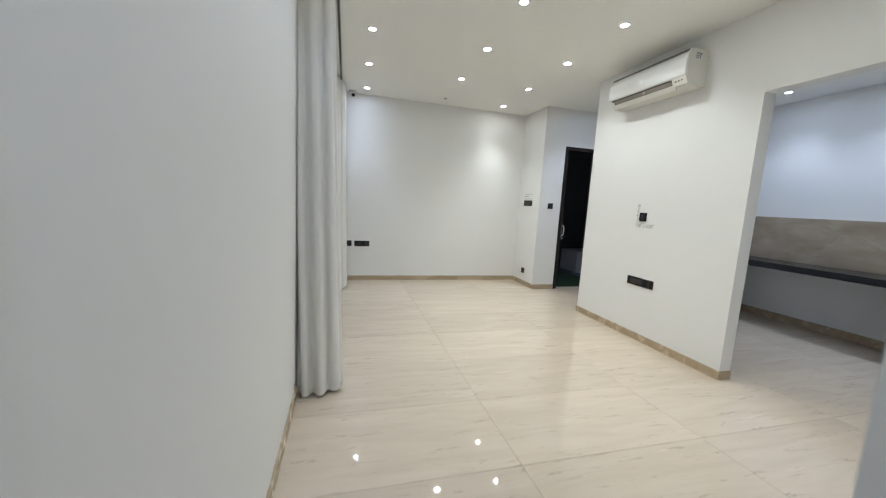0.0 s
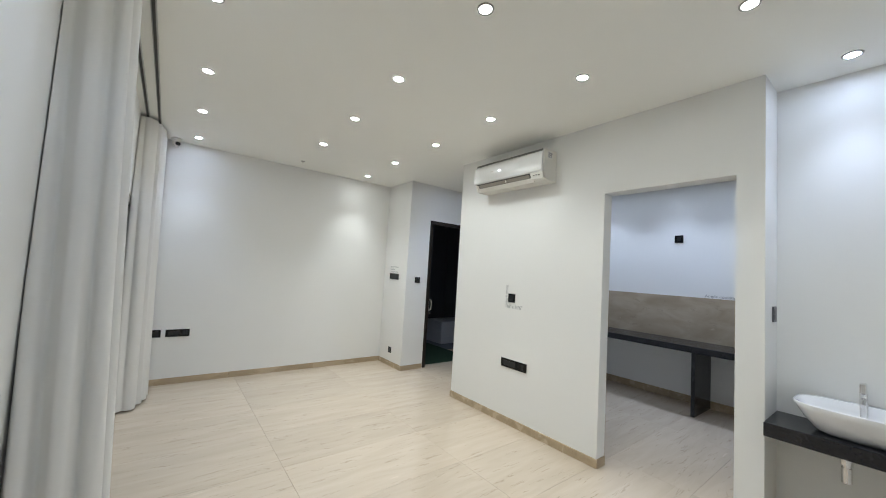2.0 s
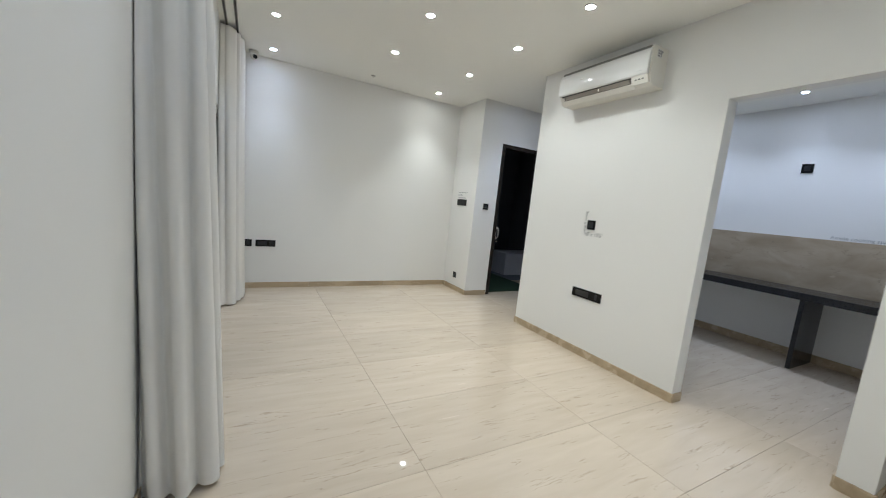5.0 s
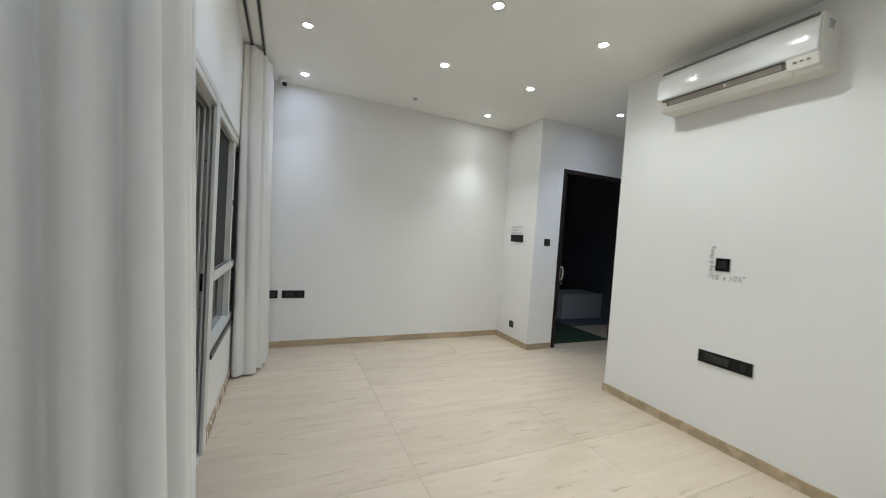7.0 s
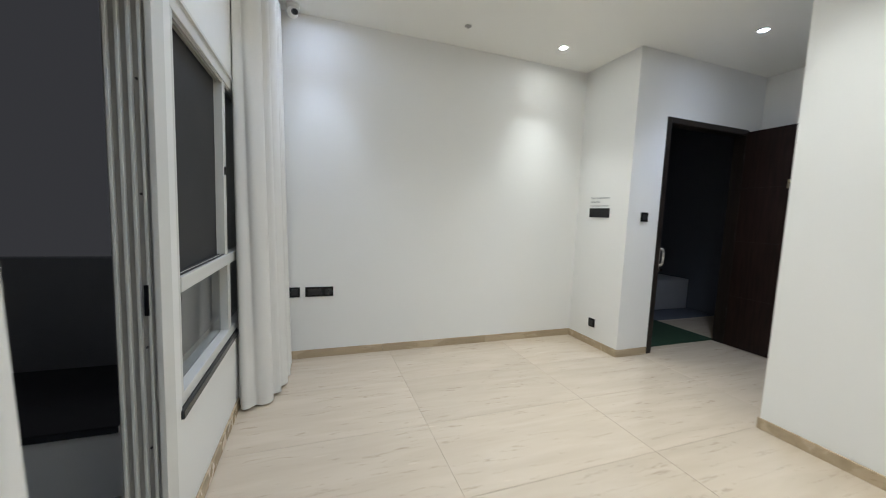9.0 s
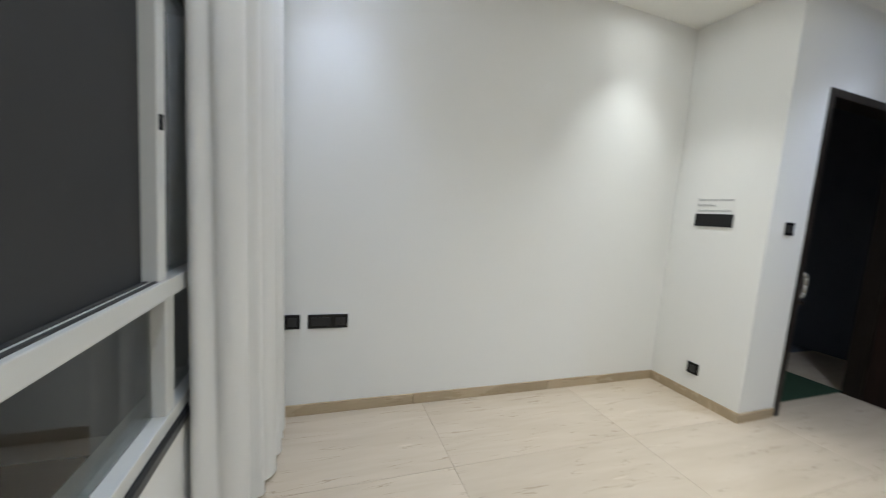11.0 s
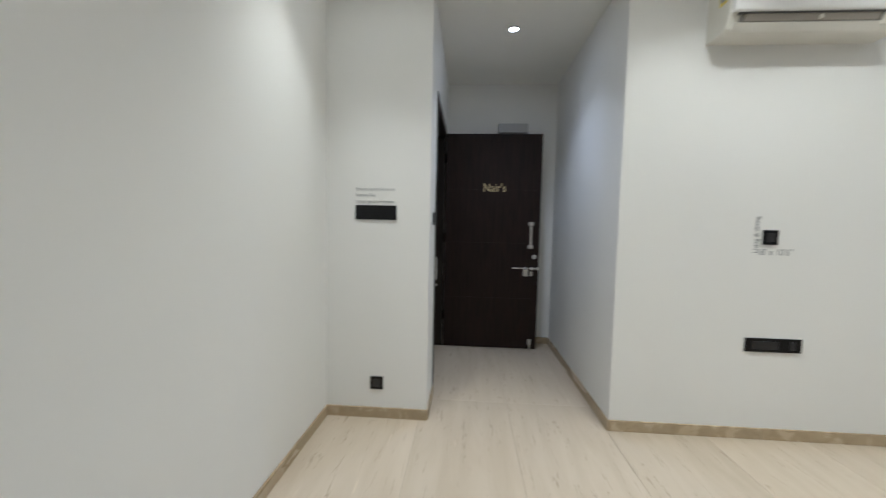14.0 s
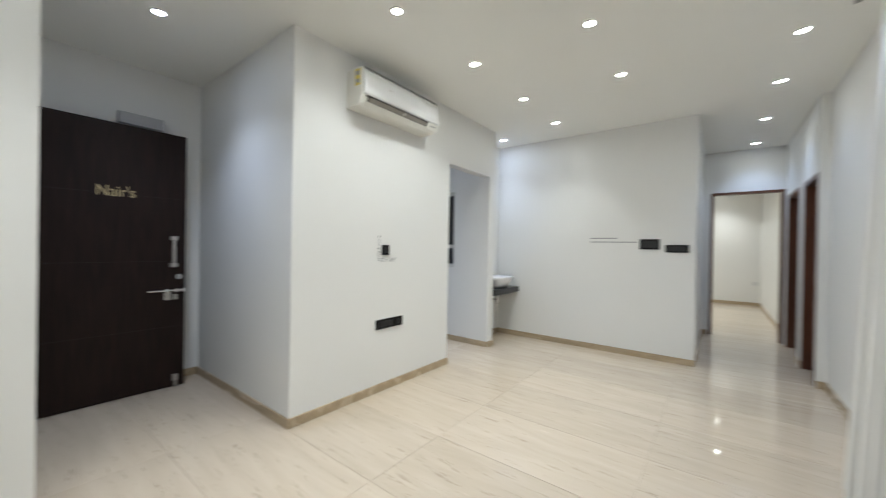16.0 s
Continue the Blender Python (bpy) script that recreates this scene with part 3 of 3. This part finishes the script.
writing("wall_lettering", on_east(5.545, 1.55), 0.030, ["Smart home features", "featherlike", "touch pad switches"], "small grey printed lines above the touch panel", [0.26, 0.13, 0.25])
writing("wall_lettering", on_east(1.99, 1.405, x=5.5), 0.05, ["Ample cooking space"], "grey printed words above the kitchen splashback", [0.46])
bars = base("wall_lettering", on_south(1.73, 1.45), "thin grey printed lines on the basin wall", "lettering")
part("line", boxes((0, 0.33, 0.03, 0.042, 0, 0.0012)), M_INK, bars)
part("line", boxes((0, 0.56, -0.02, -0.008, 0, 0.0012)), M_INK, bars)

# ---- air conditioner ----
AY0, AY1, AZ = 2.44, 3.38, 2.455
ac = base("air_conditioner", pose(EX, (AY0 + AY1) / 2, AZ), "white split air conditioner on the wall, louvre open", "air conditioner")
L = (AY1 - AY0) / 2
part("body", extrude_profile([(0, 0.0), (-0.1305, 0.0), (-0.1653, 0.010), (-0.1783, 0.034), (-0.1984, 0.082), (-0.2018, 0.272), (-0.1862, 0.296), (-0.1636, 0.302), (0, 0.302)], -L, L, 0.006), M_AC2, ac, "cream plastic body")
part("front_panel", extrude_profile([(-0.2018, 0.080), (-0.2175, 0.074), (-0.2279, 0.092), (-0.2297, 0.150), (-0.2245, 0.215), (-0.2140, 0.270), (-0.2027, 0.272)], -L + 0.006, L - 0.006, 0.004), M_AC, ac, "glossy white front panel", True)
part("top_strip", extrude_profile([(-0.2123, 0.274), (-0.1966, 0.298), (-0.1897, 0.294), (-0.2036, 0.272)], -L + 0.02, L - 0.02), M_TRIM, ac, "dark grey intake strip")
vent = part("outlet", extrude_profile([(-0.2031, 0.078), (-0.1853, 0.030), (-0.1783, 0.032), (-0.1931, 0.080)], -L + 0.15, L - 0.06), M_VENT, ac, "dark air outlet")
part("deflector", extrude_profile([(-0.2088, 0.066), (-0.1923, 0.036), (-0.1888, 0.040), (-0.2036, 0.069)], -L + 0.17, L - 0.08), M_FLAP, vent, "grey brown flap inside the outlet")
part("clip", boxes((-0.2114, -0.1984, -0.006, 0.006, 0.040, 0.060), bevel=0.002, seg=1), M_AC2, vent)
part("slot_edge", boxes((-0.2149, -0.1966, -L + 0.15, L - 0.04, 0.066, 0.073)), M_GASKET, ac, "dark slot under the panel")
part("louvre", extrude_profile([(-0.1931, 0.028), (-0.1618, -0.006), (-0.1566, 0.000), (-0.1862, 0.034)], -L + 0.13, L - 0.03), M_AC2, ac, "open cream louvre")
part("end_cap", extrude_profile([(-0.2192, 0.074), (-0.1931, 0.016), (-0.1705, 0.012), (-0.1931, 0.076)], -L + 0.004, -L + 0.148, 0.003), M_AC2, ac, "cream corner with receiver window")
part("display", boxes((-0.2306, -0.2227, -L + 0.05, -L + 0.095, 0.105, 0.110)), M_RIM, ac)
for y in (0.04, 0.07, 0.10):
    part("indicator", boxes((-0.2127, -0.1984, -L + y, -L + y + 0.014, 0.044, 0.052)), M_TRIM, ac)
part("badge", boxes((-0.2275, -0.2214, L - 0.30, L - 0.26, 0.180, 0.188)), M_STEEL, ac, "small silver badge")
part("energy_label", boxes((-0.1696, -0.1087, L, L + 0.0015, 0.155, 0.285)), M_LABEL, ac, "yellow rating sticker")
part("label_print", boxes((-0.1610, -0.1175, L + 0.0015, L + 0.0022, 0.235, 0.27)), M_INK, ac)
part("label_print", boxes((-0.1610, -0.1175, L + 0.0015, L + 0.0022, 0.172, 0.205)), M_INK, ac)
part("side_label", boxes((-0.1462, -0.0853, -L - 0.0015, -L, 0.215, 0.278)), M_RIM, ac, "pale printed sticker")
for z in (0.222, 0.240, 0.258):
    part("side_print", boxes((-0.1409, -0.1114 + (z - 0.222), -L - 0.0022, -L - 0.0015, z, z + 0.012)), M_INK, ac)
part("side_print", boxes((-0.1018, -0.0896, -L - 0.0022, -L - 0.0015, 0.222, 0.270)), M_INK, ac)

# ---- kitchen ----
thing("kitchen_worktop", boxes((4.9, 5.5, 1.05, 3.72, 0.745, 0.82), bevel=0.004), M_GRANITE, "thick black granite kitchen worktop", "worktop")
for y in (1.93, 3.68):
    thing("worktop_support", boxes((4.92, 5.49, y - 0.02, y + 0.02, 0, 0.745), bevel=0.003), M_GRANITE, "upright black granite slab carrying the worktop", "support", group="worktop supports")
sb = base("splashback", pose(0, 0, 0), "beige brown veined marble splashback above the worktop", "splashback", kind="structure")
for a, b in ((1.05, 3.72),):
    part("stone_panel", boxes((5.478, 5.5, a + 0.001, b - 0.001, 0.82, 1.392), bevel=0.0015, seg=1), M_SPLASH, sb)

w2 = base("window_2", pose(0, 0, 0), "kitchen window with a grey frame and dark panes", "window", kind="structure")
for s in ((3.36, 4.3, 0.95, 1.01, 2.08, 2.13), (3.36, 4.3, 0.95, 1.01, 1.04, 1.09), (3.36, 3.41, 0.95, 1.01, 1.09, 2.08), (4.25, 4.3, 0.95, 1.01, 1.09, 2.08), (3.41, 4.25, 0.955, 1.005, 1.32, 1.37)):
    part("window_frame", boxes(s, bevel=0.003), M_ALU, w2)
part("pane", boxes((3.41, 4.25, 0.975, 0.981, 1.09, 1.32)), M_GLASS, w2)
part("screen", boxes((3.41, 4.25, 0.975, 0.981, 1.37, 2.08)), M_MESH, w2, "dark insect screen")

# ---- wash basin ----
thing("vanity_slab", boxes((2.765, 3.13, SY, 0.905, 0.675, 0.755), bevel=0.004), M_GRANITE, "thick black granite vanity slab in an alcove", "worktop")


def superring(cx, cy, a, b, z, n=48, e=3.2):
    out = []
    for i in range(n):
        t = 2 * math.pi * i / n
        c, s = math.cos(t), math.sin(t)
        out.append((cx + a * math.copysign(abs(c) ** (2 / e), c), cy + b * math.copysign(abs(s) ** (2 / e), s), z))
    return out


basin = base("wash_basin", pose(2.94, 0.525, 0.755), "white ceramic vessel basin standing on a black slab", "wash basin")
bm = bmesh.new()
prof = [(0.085, 0.15, 0.0), (0.115, 0.185, 0.02), (0.145, 0.225, 0.07), (0.165, 0.255, 0.12), (0.175, 0.27, 0.15), (0.172, 0.267, 0.158),
        (0.160, 0.253, 0.152), (0.145, 0.235, 0.11), (0.11, 0.19, 0.055), (0.06, 0.10, 0.035), (0.02, 0.02, 0.032)]
rings = [[bm.verts.new(v) for v in superring(0, 0, a, b, z)] for a, b, z in prof]
for p, q in zip(rings, rings[1:]):
    for i in range(len(p)):
        bm.faces.new((p[i], p[(i + 1) % len(p)], q[(i + 1) % len(p)], q[i]))
bm.faces.new(rings[0])
bm.faces.new(rings[-1])
part("bowl", bm, M_CERAMIC, basin, "glazed white bowl", True)
part("drain", lathe([(0.001, 0.037), (0.02, 0.037), (0.023, 0.033), (0.001, 0.033)], 24), M_CHROME, basin)
tap = base("basin_tap", pose(3.085, 0.53, 0.755), "chrome mixer tap behind the basin", "tap")
part("column", lathe([(0.024, 0.0), (0.024, 0.012), (0.0165, 0.016), (0.0165, 0.215), (0.018, 0.225)], 28), M_CHROME, tap, smooth=False)
part("spout", rod((-0.005, 0, 0.195), (-0.11, 0, 0.175), 0.012, 20, 0.010), M_CHROME, tap)
part("lever", boxes((-0.045, 0.016, -0.014, 0.014, 0.228, 0.285), bevel=0.006), M_CHROME, tap)
trap = base("waste_pipe", pose(2.90, 0.585, 0.0), "chrome bottle trap under the vanity slab", "waste pipe")
part("tail", rod((0, 0, 0.60), (0, 0, 0.675), 0.017), M_CHROME, trap, smooth=False)
part("nut", rod((0, 0, 0.615), (0, 0, 0.642), 0.025, 8), M_CHROME, trap)
part("bottle", rod((0, 0, 0.52), (0, 0, 0.60), 0.021, 24), M_CHROME, trap)
part("outlet", rod((0.0, 0, 0.575), (0.23, 0, 0.575), 0.014), M_CHROME, trap)

# ---- sliding door to the balcony ----
sd = base("sliding_door", pose(0, 0, 0), "white aluminium sliding door frame with open track channels", "sliding door", kind="structure")
JY = 3.83
part("jamb_back", boxes((WX - 0.12, WX + 0.010, JY, 3.86, 0, 2.05)), M_TRACK, sd)
part("jamb_trim", boxes((WX - 0.004, WX + 0.014, JY - 0.025, 3.90, 0, 2.05), bevel=0.002), M_ALU, sd)
for i in range(4):
    x = WX - 0.022 - i * 0.028
    part("channel_rib", boxes((x - 0.005, x + 0.005, JY - 0.016, JY, 0.01, 2.0), bevel=0.0015, seg=1), M_ALU, sd)
    part("gasket", boxes((x - 0.009, x - 0.005, JY - 0.008, JY, 0.01, 2.0)), M_TRACK, sd)
    part("sill_track", boxes((x - 0.004, x + 0.004, 2.62, JY, 0.003, 0.020), bevel=0.0015, seg=1), M_ALU, sd)
    part("head_track", boxes((x - 0.004, x + 0.004, 2.62, JY, 1.985, 2.012)), M_TRACK, sd)
part("head", boxes((WX - 0.12, WX + 0.012, 2.62, JY, 2.012, 2.05), bevel=0.002), M_ALU, sd)
part("head_trim", boxes((WX - 0.002, WX + 0.014, 2.62, 3.90, 2.05, 2.09), bevel=0.002), M_ALU, sd)
part("sill", boxes((WX - 0.12, WX + 0.005, 2.62, JY, 0.0, 0.004)), M_ALU, sd)
part("latch", boxes((WX - 0.034, WX - 0.022, JY - 0.021, JY - 0.015, 0.96, 1.06), bevel=0.001), M_BLACK, sd, "black latch plate")
for z in (0.15, 0.5, 0.85, 1.35, 1.7):
    part("screw", rod((WX - 0.036, JY - 0.001, z), (WX - 0.036, JY - 0.006, z), 0.004, 8), M_GASKET, sd)

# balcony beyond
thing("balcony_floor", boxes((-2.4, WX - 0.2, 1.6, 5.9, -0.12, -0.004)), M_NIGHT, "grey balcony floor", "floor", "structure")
wall("balcony_wall", (-2.4, -2.3, 1.6, 5.9, 0, 0.9), (-2.3, WX - 0.2, 5.75, 5.9, 0, 0.9), (-2.3, WX - 0.2, 1.6, 1.75, 0, 0.9), label="balcony enclosure, its grey colour holding some of the night gloom", mat=M_NIGHT)
thing("balcony_ceiling", boxes((-2.4, WX - 0.2, 1.6, 5.9, T, T + 0.1)), M_NIGHT, "balcony ceiling, its grey colour holding some of the night gloom", "ceiling", "structure")
led = base("balcony_ledge", pose(0, 0, 0), "low white balcony ledge with a black granite top", "ledge")
part("upstand", boxes((-2.29, WX - 0.205, 4.32, 5.0, 0, 0.31)), M_WALL, led)
part("coping", boxes((-2.29, WX - 0.205, 4.30, 5.05, 0.31, 0.345), bevel=0.004), M_GRANITE, led, "black granite coping")

# ---- window ----
w1 = base("window_1", pose(0, 0, 0), "white framed window, dark insect screen above a fixed pane", "window", kind="structure")
XF0, XF1 = WX - 0.085, WX - 0.005
for s in ((XF0, XF1, 4.0, 5.42, 2.015, 2.07), (XF0, XF1, 4.0, 5.42, 0.535, 0.585), (XF0, XF1, 4.0, 4.04, 0.585, 2.015), (XF0, XF1, 5.37, 5.42, 0.585, 2.015)):
    part("window_frame", boxes(s, bevel=0.003), M_ALU, w1)
part("rail", boxes((XF0 + 0.01, XF1 + 0.004, 4.04, 5.37, 0.985, 1.045), bevel=0.003), M_ALU, w1)
part("mullion", boxes((XF0 + 0.02, XF1 - 0.006, 4.78, 4.84, 1.045, 2.015), bevel=0.003), M_ALU, w1)
part("mullion", boxes((XF0 + 0.02, XF1 - 0.006, 4.83, 4.90, 0.585, 0.985), bevel=0.003), M_ALU, w1)
for i in range(3):
    x = XF1 - 0.012 - i * 0.024
    # Dark flat strips on the rail stand in for the shade in its grooves.
    part("track", boxes((x - 0.007, x + 0.002, 4.04, 4.78, 1.0452, 1.050)), M_GASKET, w1)
    part("track", boxes((x - 0.003, x + 0.003, 4.04, 5.37, 2.0, 2.014)), M_TRACK, w1)
part("screen", boxes((XF0 + 0.028, XF0 + 0.032, 4.04, 4.78, 1.045, 2.015)), M_MESH, w1, "dark fine insect screen")
g = part("pane", boxes((XF0 + 0.028, XF0 + 0.033, 4.84, 5.37, 1.045, 2.015)), M_GLASS, w1)
g2 = part("pane", boxes((XF0 + 0.028, XF0 + 0.033, 4.04, 4.83, 0.585, 0.985)), M_GLASS, w1)
g3 = part("pane", boxes((XF0 + 0.028, XF0 + 0.033, 4.90, 5.37, 0.585, 0.985)), M_GLASS, w1)
part("latch", boxes((XF1 - 0.007, XF1 + 0.002, 4.792, 4.808, 1.50, 1.545), bevel=0.001), M_BLACK, w1, "small black latch")
part("window_sill", boxes((WX - 0.09, WX + 0.012, 3.985, 5.43, 0.500, 0.534), bevel=0.003), M_GRANITE, w1, "black granite sill")
part("head_trim", boxes((WX - 0.004, WX + 0.006, 3.99, 5.43, 2.07, 2.085), bevel=0.001), M_ALU, w1)


# ---- curtains ----
def smooth_line(pts, n, rounds=14):
    """Even points along a softened polyline."""
    pts = [Vector(p) for p in pts]
    lens = [(b - a).length for a, b in zip(pts, pts[1:])]
    total, out = sum(lens), []
    for k in range(n + 1):
        d = total * k / n
        for (a, b), ln in zip(zip(pts, pts[1:]), lens):
            if d <= ln + 1e-9:
                break
            d -= ln
        out.append(a.lerp(b, min(1, d / ln)))
    for _ in range(rounds):
        out = [out[0]] + [(p + q * 2 + r) / 4 for p, q, r in zip(out, out[1:], out[2:])] + [out[-1]]
    return out


def curtain(name, spine, folds, amp, seed, label, edge, lean):
    """A gathered cloth: pleats along a soft spine, fuller at the hem than at the heading."""
    rnd = random.Random(seed)
    c = base(name, pose(0, 0, 0), label, "curtain", "curtains")
    nu, nv = folds * 20, 28
    line = smooth_line(spine, nu)
    ph = [rnd.uniform(-0.22, 0.22) for _ in range(folds + 2)]
    am = [rnd.uniform(0.65, 1.25) for _ in range(folds + 2)]
    bow = [rnd.uniform(-1, 1) for _ in range(folds + 2)]

    def place(i, v):
        p = line[i]
        way = (line[min(i + 1, nu)] - line[max(i - 1, 0)]).normalized()
        side = Vector((way.y, -way.x))
        k = i / nu * folds
        n0 = min(int(k), folds)
        f = k - n0
        f = f * f * (3 - 2 * f)
        mixed = lambda q: q[n0] * (1 - f) + q[n0 + 1] * f
        A = amp * mixed(am) * (0.62 + 0.38 * (1 - v) + 0.10 * math.sin(2.4 * v + 3 * mixed(bow)))
        w = 2 * math.sqrt(math.sin(math.pi * (k + mixed(ph) + 0.10 * mixed(bow) * math.sin(2.2 * v))) ** 2 + 0.012) - 1.1
        flare = 0.035 * (1 - v) ** 2
        return p + Vector((-0.012 - lean * v, 0)) + side * (w * A + flare * 0.6) + way * (0.10 * A * math.sin(4 * math.pi * (k + mixed(ph))) + 0.02 * mixed(bow) * (1 - v))

    for nm_, v0, v1, n in (("cloth", 0.036, 1.0, nv), ("hem", 0.0, 0.036, 2)):
        bm = bmesh.new()
        rows = []
        for j in range(n + 1):
            v = v0 + (v1 - v0) * j / n
            row = []
            for i in range(nu + 1):
                q = place(i, v)
                z = 0.018 + v * (T - 0.045) + (0.005 * math.sin(i * 0.11 + seed) if v < 0.001 else 0)
                row.append(bm.verts.new((max(q.x, edge + 0.006), q.y, z)))
            rows.append(row)
        for a, b in zip(rows, rows[1:]):
            for i in range(nu):
                bm.faces.new((a[i], a[i + 1], b[i + 1], b[i]))
        ob = part(nm_, bm, M_CLOTH, c, "", True)
        so = ob.modifiers.new("thickness", "SOLIDIFY")
        so.thickness = 0.002 if nm_ == "cloth" else 0.0024
        so.offset = 0
        so.use_rim = False
    return c


curtain("curtain", [(-0.49, 2.24), (-0.27, 2.235), (-0.245, 2.33), (-0.27, 2.55), (-0.34, 2.85), (-0.40, 3.17)], 12, 0.036, 3, "heavy cream curtain drawn back beside the sliding door", WN, 0.07)
curtain("curtain", [(-0.44, 4.99), (-0.33, 4.96), (-0.24, 5.08), (-0.20, 5.30), (-0.19, 5.70)], 7, 0.036, 8, "heavy cream curtain gathered in the far corner", WX, 0.05)
ctrack = base("curtain_track", pose(0, 0, T), "white double curtain rail along the ceiling", "curtain rail")
for x in (-0.39, -0.30):
    part("rail", boxes((x - 0.014, x + 0.014, 1.9, NY - 0.01, -0.022, 0), bevel=0.003), M_TRACK, ctrack)
    part("slot", boxes((x - 0.008, x + 0.008, 1.9, NY - 0.01, -0.0235, -0.0205)), M_GASKET, ctrack)

# ---- floor slabs, 1.2 by 0.62 metres ----
slab_meshes = {}


def slab(x0, x1, y0, y1):
    w, d = x1 - x0 - 0.0011, y1 - y0 - 0.0016
    key = (round(w, 3), round(d, 3))
    if key not in slab_meshes:
        slab_meshes[key] = mesh_of(boxes((-w / 2, w / 2, -d / 2, d / 2, -0.01, 0), bevel=0.0010, seg=1), "floor_slab", M_FLOOR)
    ob = new("floor_slab", slab_meshes[key])
    ob.location = ((x0 + x1) / 2, (y0 + y1) / 2, random.uniform(-0.0003, 0.0003))
    ob.parent = floor


XS = [-0.6, -0.5, 0.7, 1.9, 3.1, 4.3, 5.5]
YS = [-6.7] + [1.36 + 0.6235 * k for k in range(-12, 7)] + [NY + 0.15]
for x0, x1 in zip(XS, XS[1:]):
    for y0, y1 in zip(YS, YS[1:]):
        if x0 > 2.7 and y1 < -0.5:
            continue
        slab(x0, x1, y0, y1)
